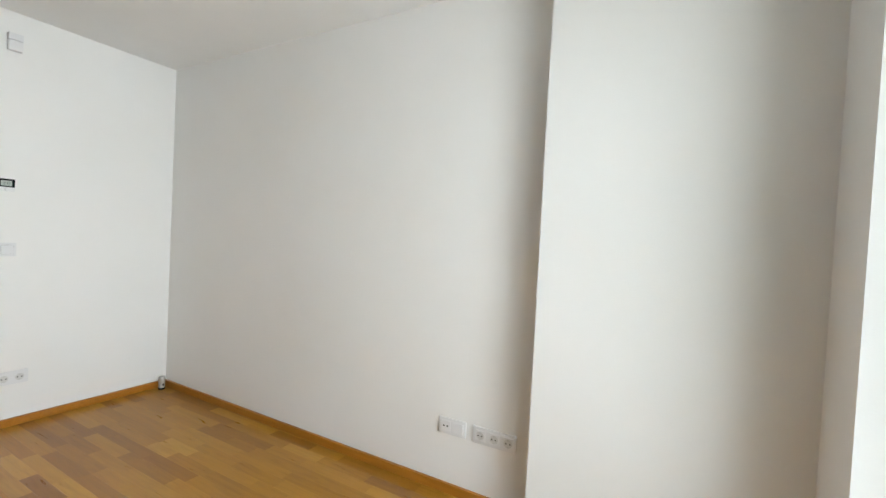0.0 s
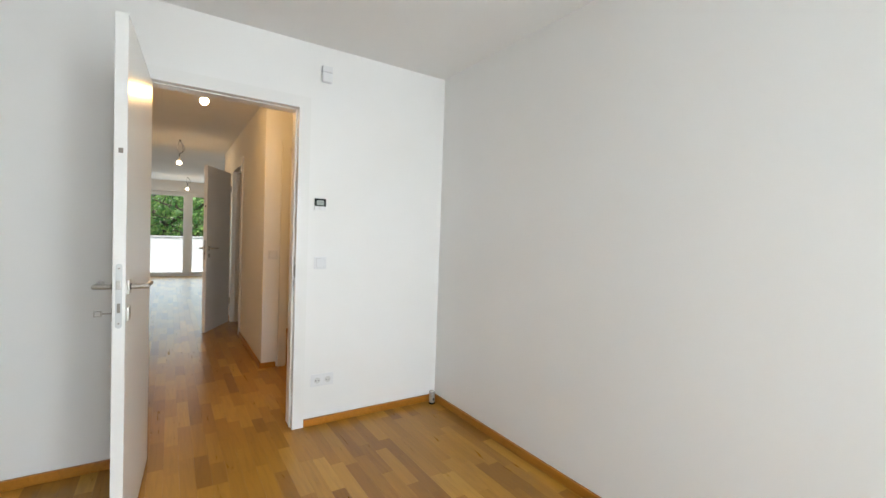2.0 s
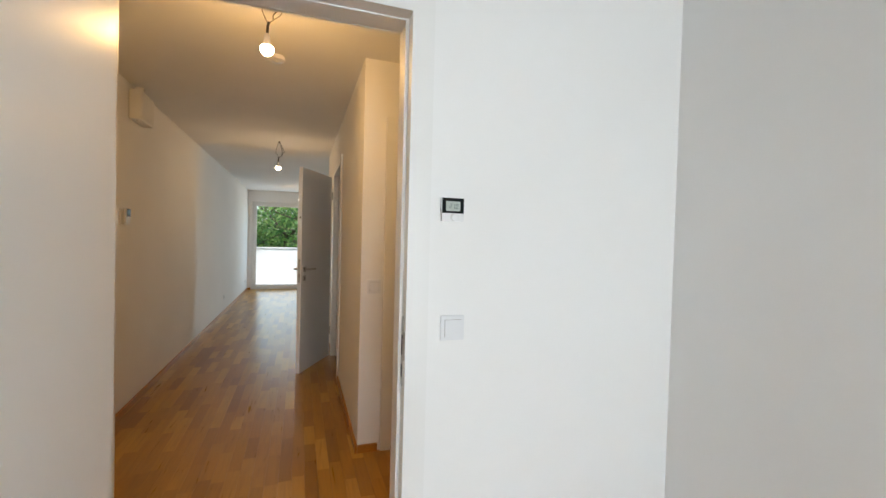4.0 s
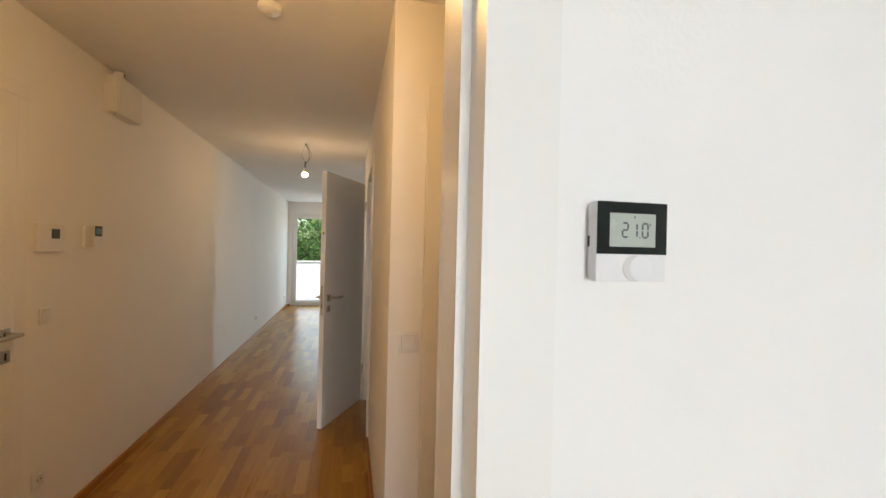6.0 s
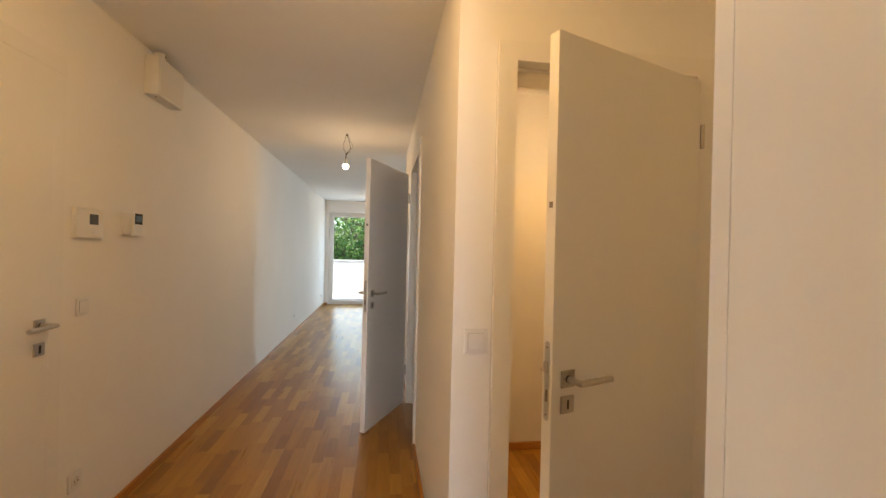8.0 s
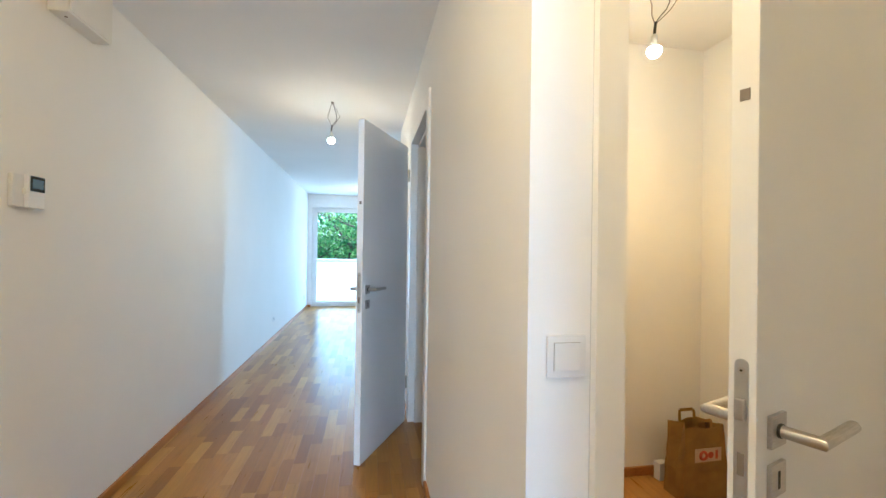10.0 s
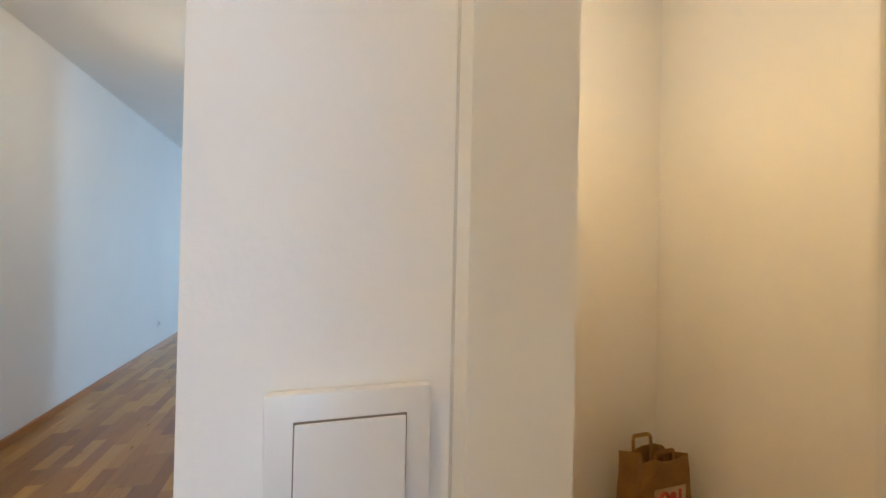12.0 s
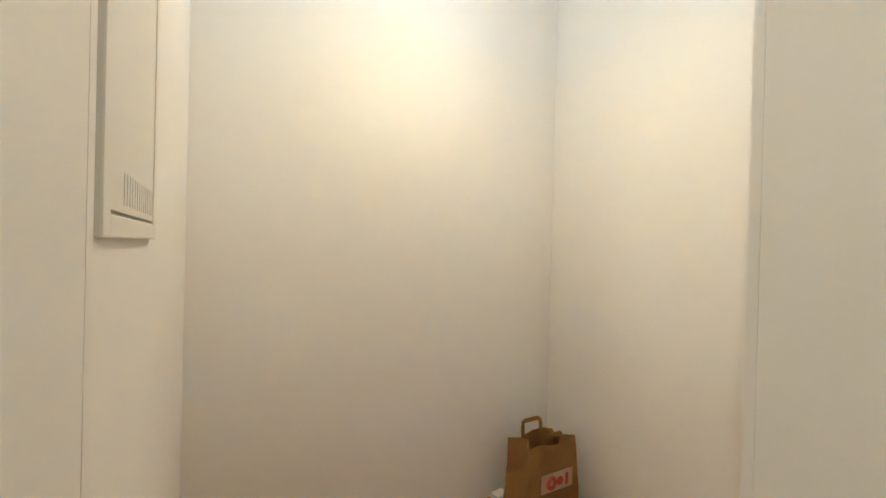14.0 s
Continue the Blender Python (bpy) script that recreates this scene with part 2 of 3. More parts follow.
structure("wall_landing", boxes((-7.2, -5.5, YL - 0.9, YL - 0.8, 0, H)), WALL, PAINT, "wall")
structure("wall_store_front", boxes((XSI, XS, YR, 1.664, 0, H), (XSI, XS, 2.429, 2.52, 0, H), (XSI, XS, 1.664, 2.429, 2.106, H)), WALL, PAINT + " with a narrow doorway", "wall")
structure("wall_passage", boxes((-7.816, XSI, YR, 1.56, 0, H), (XE, -8.654, YR, 1.56, 0, H), (-8.654, -7.816, YR, 1.56, 2.094, H)), WALL, PAINT + " with a doorway", "wall")
structure("wall_store_left", boxes((-7.70, XSI, 1.56, 1.67, 0, H)), WALL, PAINT, "wall")
structure("wall_store_side", boxes((XSI, XS, 2.64, 3.12, 0, H)), WALL, PAINT, "wall")
structure("wall_store_back", boxes((-7.81, -7.70, 1.56, 3.12, 0, H)), WALL, PAINT, "wall")
structure("wall_store_right", boxes((XE, XS, 3.12, 3.24, 0, H)), WALL, PAINT, "wall")
structure("wall_living_near", boxes((XE, XE + 0.12, 1.56, 3.12, 0, H), (XE, XE + 0.12, 3.24, 4.5, 0, H)), WALL, PAINT, "wall")
structure("wall_living_side", boxes((XFAR, -10.45, 4.5, 4.7, 0, H), (-9.88, XE + 0.12, 4.5, 4.7, 0, H), (-10.45, -9.88, 4.5, 4.7, 2.2, H)), WALL, PAINT, "wall")
structure("wall_far", boxes((XFAR - 0.3, XFAR, YL - 0.14, -0.05, 0, H), (XFAR - 0.3, XFAR, 2.33, 4.7, 0, H), (XFAR - 0.3, XFAR, -0.05, 2.33, 2.22, H)), WALL, PAINT + " with a balcony door opening", "wall")
# unseen slab, added only to stop direct sun entering the room window
structure("unseen_sun_blocker", boxes((-0.6, 2.0, -2.32, 4.0, H, H + 0.2)), CEIL, "unseen white slab added to block sun at the window", "roof")
structure("ceiling", boxes((XFAR - 0.3, -0.6, -2.32, 4.7, H, H + 0.2)), CEIL, "plain white painted ceiling", "ceiling")


# ---- skirting ----
def skirting(name, *runs):
    bm = bmesh.new()
    for x0, x1, y0, y1 in runs:
        box(bm, x0, x1, y0, y1, 0.0, 0.050, bevel=0.004)
    return tagged(new(name, mesh_of(name, bm, OAK_TRIM)), "low oak skirting board along the wall", "skirting", "", "structure")


S = 0.018
skirting("baseboard", (XD, XD + S, 1.496, 2.52), (XD, XD + S, -2.2, 0.502))
skirting("baseboard", (XD + S, -1.925, 2.52 - S, 2.52), (-1.925 - S, -1.925, 2.40, 2.52 - S), (-1.925, -0.98, 2.40 - S, 2.40))
skirting("baseboard", (XD + S, -0.98, -2.2, -2.2 + S), (-0.98 - S, -0.98, -2.2 + S, 0.25))
skirting("baseboard", (XFAR, -6.90, YL, YL + S), (-5.85, XC, YL, YL + S))
skirting("baseboard", (-7.735, XS + S, YR - S, YR), (XS, XS + S, YR, 1.60), (XE, -8.735, YR - S, YR))
skirting("baseboard", (-7.70, XSI - 0.016, 1.67, 1.67 + S), (-7.70, -7.70 + S, 1.67 + S, 3.12), (-7.70 + S, XSI, 3.12 - S, 3.12))
skirting("baseboard", (XFAR, XFAR + S, YL + S, -0.06), (XC - S, XC, YL + S, 0.502), (XC - S, XC, 1.496, 2.52))


# ---- doors ----
def round_strip(bm, x0, x1, half, z0, z1, y=0.0, n=8):
    """A flat strip with half-round ends, its thickness along x."""
    loop = []
    for zc, a0 in ((z1 - half, 0.0), (z0 + half, math.pi)):
        for i in range(n + 1):
            a = a0 + math.pi * i / n
            loop.append((y + half * math.cos(a), zc + half * math.sin(a)))
    f = bm.faces.new([bm.verts.new((x0, a, c)) for a, c in loop])
    ext = bmesh.ops.extrude_face_region(bm, geom=[f])
    for v in ext["geom"]:
        if isinstance(v, bmesh.types.BMVert):
            v.co.x = x1
    return bm


def door_frame(name, m, clear, depth, strike, label, RB=0.018, a_w=0.105, proud=0.014, sz=0.0):
    """A lined door frame. Local x runs across the opening from 0 to clear, y from the face with the leaf (0) into the wall."""
    t = thing(name, m, label, "door frame", "", "structure")
    top = 2.078 - RB
    for nm, x0, x1 in (("jamb", -0.034, 0.0), ("jamb", clear, clear + 0.034)):
        part(nm, boxes((x0, x1, 0.042, depth, 0, top), bevel=0.0015), FRAMEP, t)
    part("head", boxes((-0.034, clear + 0.034, 0.042, depth, top, top + 0.034), bevel=0.0015), FRAMEP, t)
    for y0, y1 in ((-proud, 0.0), (depth, depth + 0.014)):
        off = RB if y0 < 0 else 0.0
        a = a_w
        part("casing", boxes((-a, -off, y0, y1, 0, top + off), (clear + off, clear + a, y0, y1, 0, top + off), (-a, clear + a, y0, y1, top + off, top + a)), FRAMEP, t)
        # grey strips paint the thin shadow line between casing and wall
        ya, yb = (-0.0012, -0.0002) if y0 < 0 else (depth + 0.0002, depth + 0.0012)
        part("shadow_gap", boxes((-a - 0.0018, -a, ya, yb, 0.05, top + a), (clear + a, clear + a + 0.0018, ya, yb, 0.05, top + a)), CUP, t, "thin grey strip painted as the casing's shadow gap")
    for x0, x1 in ((-0.034, -RB - 0.0005), (clear + RB + 0.0005, clear + 0.034)):
        part("rebate", boxes((x0, x1, -0.002, 0.0425, 0, top + RB)), FRAMEP, t)
    part("rebate", boxes((-RB, clear + RB, -0.002, 0.0425, top + RB + 0.0005, top + 0.034)), FRAMEP, t)
    for x0, x1 in ((0.0, 0.006), (clear - 0.006, clear)):
        part("seal", boxes((x0 - 0.012 if x0 < 0.1 else x0, x1 if x0 < 0.1 else x1 + 0.012, 0.036, 0.0415, 0, top)), CREAM, t, "pale rubber seal")
    sg = 1 if strike > 0 else -1
    xs = clear + RB if strike > 0 else -RB
    bm = bmesh.new()
    a, c = sorted((xs, xs - sg * 0.0022))
    round_strip(bm, a, c, 0.011, 0.90 + sz, 1.125 + sz, 0.021)
    a, c = sorted((xs - sg * 0.0004, xs - sg * 0.0024))
    box(bm, a, c, -0.016, 0.0098, 0.99 + sz, 1.078 + sz, bevel=0.0008)
    part("strike_plate", bm, STEEL, t, "brushed steel strike plate")
    a, c = sorted((xs - sg * 0.0023, xs - sg * 0.0028))
    part("latch_hole", boxes((a, c, 0.014, 0.027, 1.0 + sz, 1.065 + sz)), DARK, t)
    part("latch_hole", boxes((a, c, 0.014, 0.027, 0.93 + sz, 0.97 + sz)), DARK, t)
    for z in (0.912 + sz, 1.108 + sz):
        a, c = sorted((xs - sg * 0.0022, xs - sg * 0.0030))
        part("screw", tube(bmesh.new(), [(a, 0.021, z), (c, 0.021, z)], 0.0045, 12), ZINC, t)
    return t


def lever(t, x, z, side, off, reach):
    """Square rose, round neck and lever; side is +1 or -1 in local y, reach the way of the lever in x."""
    y = side * off
    r = part("rose", boxes((x - 0.026, x + 0.026, min(y, y + side * 0.007), max(y, y + side * 0.007), z - 0.026, z + 0.026), bevel=0.0012), STEEL, t, "square brushed steel rose")
    part("collar", tube(bmesh.new(), [(x, y + side * 0.007, z), (x, y + side * 0.011, z)], 0.0115, 16), DARK, r)
    h = part("handle", tube(bmesh.new(), [(x, y + side * 0.010, z), (x, y + side * 0.060, z), (x + reach * 0.127, y + side * 0.060, z)], 0.0098, 18), STEEL, t, "brushed steel lever handle", True)
    return h


def door_leaf(name, m, width, key, label, dz=0.0, group="open doors"):
    """Hinge axis at x = 0, latch edge at x = width, thickness about y = 0."""
    t = thing(name, m, label, "door", group)
    th = 0.040
    part("leaf", boxes((0, width, -th / 2, th / 2, 0.008, 2.058), bevel=0.0018), LACQUER, t)
    bm = round_strip(bmesh.new(), width, width + 0.0016, 0.010, 0.907 + dz, 1.147 + dz)
    pl = part("lock_plate", bm, ZINC, t, "long zinc lock plate")
    for z in (0.925 + dz, 1.129 + dz):
        part("screw", tube(bmesh.new(), [(width + 0.0016, 0, z), (width + 0.0024, 0, z)], 0.0055, 14), STEEL, pl)
        part("screw_slot", tube(bmesh.new(), [(width + 0.0024, 0, z), (width + 0.0027, 0, z)], 0.0022, 6), DARK, pl)
    bm = bmesh.new()
    box(bm, width + 0.0016, width + 0.010, -0.0075, 0.0075, 1.052 + dz, 1.086 + dz, bevel=0.003)
    part("latch", bm, STEEL, pl, "steel latch bolt")
    part("bolt_slot", boxes((width + 0.0016, width + 0.0022, -0.005, 0.005, 0.965 + dz, 1.0 + dz)), COPPER, pl)
    part("edge_pad", boxes((width, width + 0.002, -0.006, 0.008, 1.552 + dz, 1.570 + dz)), COPPER, t, "small grey pad on the edge")
    for side in (1, -1):
        lever(t, width - 0.062, 1.043 + dz * 1.4 + (0.012 if key else 0.0), side, th / 2, -1)
        y = side * th / 2
        k = part("key_rose", boxes((width - 0.088, width - 0.036, min(y, y + side * 0.007), max(y, y + side * 0.007), 0.928 + dz, 0.980 + dz), bevel=0.0012), STEEL, t, "square brushed steel key rose")
        y2 = y + side * 0.0071
        part("keyhole", boxes((width - 0.0655, width - 0.0585, min(y2, y2 + side * 0.0006), max(y2, y2 + side * 0.0006), 0.940 + dz, 0.968 + dz)), DARK, k)
    if key:
        y = -th / 2 - 0.007
        bm = tube(bmesh.new(), [(width - 0.062, y, 0.954), (width - 0.062, y - 0.03, 0.954)], 0.0032, 8)
        box(bm, width - 0.0635, width - 0.0605, y - 0.056, y - 0.032, 0.942, 0.947)
        box(bm, width - 0.0635, width - 0.0605, y - 0.056, y - 0.032, 0.961, 0.966)
        box(bm, width - 0.0635, width - 0.0605, y - 0.036, y - 0.031, 0.947, 0.961)
        box(bm, width - 0.0635, width - 0.0605, y - 0.057, y - 0.052, 0.947, 0.961)
        part("key", bm, STEEL, t, "steel key left in the lock")
    hs = -1 if key else 1
    for z in (0.25, 1.80):
        part("hinge", tube(bmesh.new(), [(-0.008, hs * (th / 2 + 0.004), z), (-0.008, hs * (th / 2 + 0.004), z + 0.09)], 0.0075, 12), STEEL, t, "steel barrel hinge")
    return t


door_frame("door_1", Matrix.Translation((XD, 0.61, 0)) @ pose(0, 0, 0, 0, 0, 90), 0.81, XD - XC, 1, "white lacquered wooden door frame with flat casing", 0.004, 0.076)
door_frame("door_2", Matrix.Translation((XS, 1.698, 0)) @ pose(0, 0, 0, 0, 0, 90), 0.697, XS - XSI, -1, "white lacquered frame of the store room door", 0.012, 0.080, 0.022, -0.019)
door_frame("door_3", Matrix.Translation((-8.62, YR, 0)), 0.77, 0.11, 1, "white lacquered door frame beside the corridor")


def leaf_pose(hx, hy, lx, ly):
    return pose(hx, hy, 0, 0, 0, math.degrees(math.atan2(ly - hy, lx - hx)))


door_leaf("interior_door", leaf_pose(-4.937, 0.636, -4.094, 0.590), 0.845, True, "white lacquered room door standing wide open, key in lock")
door_leaf("interior_door", leaf_pose(-6.318, 2.405, -6.062, 1.722), 0.729, False, "white lacquered store room door standing ajar", -0.028)
door_leaf("interior_door", leaf_pose(-8.665, 1.425, -8.035, 1.103), 0.708, False, "white lacquered door standing half open into the corridor")

# entrance door, closed, flush in the corridor wall
ent = thing("entrance_door", pose(-6.80, YL, 0), "closed white flat entrance door with steel lever", "door")
part("leaf", boxes((0.0095, 0.8625, -0.05, 0.0085, 0.006, 2.0895), bevel=0.0008), LACQUER, ent)
lever(ent, 0.062, 1.045, 1, 0.0085, 1)
kr = part("key_rose", boxes((0.036, 0.088, 0.0085, 0.0155, 0.925, 0.977), bevel=0.0012), STEEL, ent, "square steel key rose")
part("keyhole", boxes((0.056, 0.068, 0.0155, 0.0161, 0.935, 0.967)), DARK, kr)
fr = thing("door_4", pose(-6.80, YL, 0), "white steel frame of the entrance door", "door frame", "", "structure")
for a, c in ((-0.06, 0.009), (0.863, 0.93)):
    part("casing", boxes((a, c, 0.0005, 0.0085, 0, 2.09), bevel=0.0008), FRAMEP, fr)
part("casing", boxes((-0.06, 0.93, 0.0005, 0.0085, 2.0905, 2.16), bevel=0.0008), FRAMEP, fr)


# ---- windows ----
def casement(name, m, width, z0, z1, label):
    """A tall glazed casement; local x across, y through the wall."""
    t = thing(name, m, label, "window", "", "structure")
    f, s = 0.05, 0.065
    for a, c in ((0, f), (width - f, width)):
        part("window_frame", boxes((a, c, 0, 0.07, z0, z1), bevel=0.003), PVC, t)
    for a, c in ((z0, z0 + f), (z1 - f, z1)):
        part("window_frame", boxes((f, width - f, 0, 0.07, a, c), bevel=0.003), PVC, t)
    a0, a1, c0, c1 = f - 0.012, width - f + 0.012, z0 + f - 0.012, z1 - f + 0.012
    for a, c in ((a0, a0 + s), (a1 - s, a1)):
        part("sash", boxes((a, c, -0.018, 0.05, c0, c1), bevel=0.004), PVC, t)
    for a, c in ((c0, c0 + s), (c1 - s, c1)):
        part("sash", boxes((a0 + s, a1 - s, -0.018, 0.05, a, c), bevel=0.004), PVC, t)
    g = part("pane", boxes((a0 + s - 0.005, a1 - s + 0.005, 0.014, 0.022, c0 + s - 0.005, c1 - s + 0.005)), GLASS, t)
    g.visible_shadow = False
    return t


TURN90 = pose(0, 0, 0, 0, 0, 90)
for i, (ya, yb) in enumerate(((-0.05, 1.14), (1.14, 2.33))):
    casement("window_%d" % (i + 1), Matrix.Translation((XFAR - 0.08, ya, 0)) @ TURN90, yb - ya, 0.0, 2.22, "tall white plastic balcony door with clear glass")
casement("window_3", Matrix.Translation((-0.70, 2.13, 0)) @ pose(0, 0, 0, 0, 0, -90), 0.915, 0.0, 2.36, "tall white plastic window door")
casement("window_4", Matrix.Translation((-0.70, 1.215, 0)) @ pose(0, 0, 0, 0, 0, -90), 0.915, 0.0, 2.36, "tall white plastic window door")
# unseen window, added to go with the side lamp
casement("window_5", Matrix.Translation((-10.45, 4.55, 0)), 0.57, 0.0, 2.2, "unseen narrow white window added for the side light")


# ---- switches, sockets, thermostats ----
def on_wall(x, y, z, facing):
    """Local x to the right as one faces the wall, y out of the wall towards the viewer turned to -y, z up."""
    return pose(x, y, z, 0, 0, facing)


def plate(t, w, h, d=0.0090):
    return part("frame", boxes((-w / 2, w / 2, -d, 0, -h / 2, h / 2), bevel=0.0035), PLASTIC, t, "", True)


def light_switch(m, label):
    t = thing("light_switch", m, label, "switch", "light switches")
    plate(t, 0.082, 0.082)
    # grey sheet behind the rocker paints the shade in its gap
    part("gap_shade", boxes((-0.0275, 0.0275, -0.0094, -0.009, -0.0275, 0.0275)), COPPER, t)
    bm = bmesh.new()
    box(bm, -0.0268, 0.0268, -0.0135, -0.0094, -0.0268, 0.0268, bevel=0.0012)
    for v in bm.verts:
        if v.co.y < -0.011 and v.co.z > 0:
            v.co.y += 0.0018
    part("rocker", bm, PLASTIC, t)
    return t


def socket_row(m, n, kinds, label):
    t = thing("power_socket", m, label, "socket", "wall sockets")
    w = 0.071 * n + 0.010
    plate(t, w, 0.082)
    for i in range(n):
        x = (i - (n - 1) / 2) * 0.071
        if kinds[i] == "blank":
            part("cover", boxes((x - 0.0268, x + 0.0268, -0.0115, -0.009, -0.0268, 0.0268), bevel=0.0012), PLASTIC, t)
            continue
        ins = part("insert", boxes((x - 0.0268, x + 0.0268, -0.0115, -0.009, -0.0268, 0.0268), bevel=0.0012), PLASTIC, t)
        if kinds[i] == "data":
            for dx in (-0.010, 0.010):
                part("port", tube(bmesh.new(), [(x + dx, -0.0115, 0), (x + dx, -0.0121, 0)], 0.0048, 12), DARK, ins)
            continue
        # nearly flat cup; its grey colour paints the shade of the deep recess
        ring = bmesh.new()
        lathe(ring, [(0.0205, 0), (0.0205, 0.0012), (0.0180, 0.0012), (0.0175, 0.0004)], 24, Matrix.Translation((x, -0.0115, 0)) @ pose(0, 0, 0, 90))
        part("cup", ring, CUP, ins, "shallow socket cup, recess shade painted pale grey", True)
        for dx in (-0.0095, 0.0095):
            part("pin_hole", tube(bmesh.new(), [(x + dx, -0.0117, 0), (x + dx, -0.0132, 0)], 0.0034, 10), DARK, ins)
        for sz in (-1, 1):
            part("earth_clip", boxes((x - 0.003, x + 0.003, -0.0135, -0.0118, min(sz * 0.0135, sz * 0.0185), max(sz * 0.0135, sz * 0.0185))), ZINC, ins)
    return t


EAST, SOUTH, NORTH = 90, 0, 180   # the way that a plate on the wall faces: +x, -y, +y
light_switch(on_wall(XD, 1.583, 1.086, EAST), "white square rocker switch on white wall")
socket_row(on_wall(XD, 1.617, 0.299, EAST), 2, ("power", "power"), "white double power socket low on the wall")
socket_row(on_wall(-2.351, 2.52, 0.338, SOUTH), 2, ("data", "blank"), "white double aerial and data socket plate")
socket_row(on_wall(-2.125, 2.52, 0.337, SOUTH), 3, ("power",) * 3, "white triple power socket above skirting board")
light_switch(on_wall(XS, 1.559, 1.063, EAST) @ Matrix.Diagonal((1.07, 1, 1.07, 1)), "white square rocker switch beside store room door")
light_switch(on_wall(-6.992, YL, 1.088, NORTH), "white square rocker switch on corridor wall")
socket_row(on_wall(-6.968, YL, 0.300, NORTH), 1, ("power",), "single white power socket on corridor wall")
socket_row(on_wall(-11.79, YL, 0.285, NORTH), 1, ("power",), "single white power socket on living room wall")
socket_row(on_wall(-14.75, YL, 0.27, NORTH), 1, ("power",), "single white power socket near the balcony door")

SEG = {"a": (0, 1, 1), "b": (1, 0.5, 0), "c": (1, -0.5, 0), "d": (0, -1, 1), "e": (-1, -0.5, 0), "f": (-1, 0.5, 0), "g": (0, 0, 1)}


def digit(bm, x, z, w, h, which, y):
    """One seven-segment digit."""
    for k in which:
        sx, sz, flat = SEG[k]
        cx, cz = x + sx * w / 2, z + sz * h / 2
        a, c = (w * 0.42, h * 0.068) if flat else (h * 0.068, h * 0.20)
        box(bm, cx - a, cx + a, y - 0.0003, y, cz - c, cz + c)


def thermostat():
    t = thing("thermostat", on_wall(XD, 1.570, 1.471, EAST) @ Matrix.Diagonal((0.87, 0.69, 0.87, 1)), "white room thermostat with black display showing 21.0", "thermostat")
    part("base", boxes((-0.040, 0.041, -0.011, 0, -0.040, 0.041), bevel=0.002), PLASTIC, t)
    part("body", boxes((-0.043, 0.043, -0.028, -0.0112, -0.043, 0.043), bevel=0.0012), PLASTIC, t)
    part("bezel", boxes((-0.0428, 0.0428, -0.0292, -0.0282, -0.0135, 0.0428), bevel=0.0004), BLACK, t, "black glossy display surround")
    scr = part("display", boxes((-0.028, 0.028, -0.0296, -0.0293, -0.0055, 0.0305)), LCD, t, "grey liquid crystal display")
    bm = bmesh.new()
    digit(bm, -0.0095, 0.0125, 0.0066, 0.0150, "abged", -0.02965)
    digit(bm, 0.0015, 0.0125, 0.0066, 0.0150, "bc", -0.02965)
    box(bm, 0.0077, 0.0091, -0.02995, -0.02965, 0.0040, 0.0054)
    digit(bm, 0.0150, 0.0125, 0.0066, 0.0150, "abcdef", -0.02965)
    box(bm, 0.0205, 0.0215, -0.02995, -0.02965, 0.0170, 0.0205)
    box(bm, 0.0012, 0.0028, -0.02995, -0.02965, 0.0255, 0.0280)
    part("digits", bm, LCDINK, scr, "dark digits reading 21.0")
    bm = bmesh.new()
    lathe(bm, [(0.0145, 0), (0.0145, 0.0012), (0.0125, 0.0016)], 28, Matrix.Translation((0.004, -0.0280, -0.0285)) @ pose(0, 0, 0, 90))
    part("dial", bm, CUP, t, "pale grey setting dial", True)
    bm = bmesh.new()
    lathe(bm, [(0.0135, 0), (0.0135, 0.0021), (0.0128, 0.0024)], 28, Matrix.Translation((0.0105, -0.0281, -0.0285)) @ pose(0, 0, 0, 90))
    part("dial_cover", bm, PLASTIC, t, "", True)
    part("side_wheel", boxes((-0.0425, -0.0405, -0.018, -0.006, -0.006, 0.006)), DARK, t)
    return t


thermostat()

sen = thing("motion_sensor", on_wall(XD, 1.593, 2.318, EAST), "small white wall sensor with rounded lower lens", "sensor")
part("housing", boxes((-0.033, 0.033, -0.034, 0, 0.012, 0.052), bevel=0.004), PLASTIC, sen)
part("lens", boxes((-0.033, 0.033, -0.040, 0, -0.052, 0.0095), bevel=0.009), PLASTIC, sen, "milky white lens", True)

ic = thing("intercom", on_wall(-7.005, YL, 1.470, NORTH), "square white intercom with small dark screen", "intercom")
part("body", boxes((-0.092, 0.092, -0.020, 0, -0.068, 0.068), bevel=0.004), CREAM, ic)
part("screen", boxes((-0.005, 0.055, -0.0212, -0.0202, -0.004, 0.044)), SCREEN, ic, "small dark screen")
part("button", boxes((0.020, 0.050, -0.0225, -0.0202, -0.045, -0.030), bevel=0.001), PLASTIC, ic)

th2 = thing("room_controller", on_wall(-7.343, YL, 1.484, NORTH), "white wall controller with dark blue display", "controller")
part("base", boxes((-0.066, 0.045, -0.016, 0, -0.060, 0.060), bevel=0.003), PLASTIC, th2)
part("body", boxes((-0.015, 0.068, -0.032, -0.0162, -0.062, 0.062), bevel=0.003), PLASTIC, th2)
bez = part("bezel", boxes((-0.008, 0.064, -0.0335, -0.0322, 0.002, 0.060), bevel=0.001), BLACK, th2, "black display surround")
part("display", boxes((0.002, 0.056, -0.0341, -0.0336, 0.014, 0.049)), BLUE, bez, "dim blue display")
part("lever", boxes((-0.024, -0.016, -0.024, -0.0162, -0.012, 0.010), bevel=0.001), CREAM, th2)

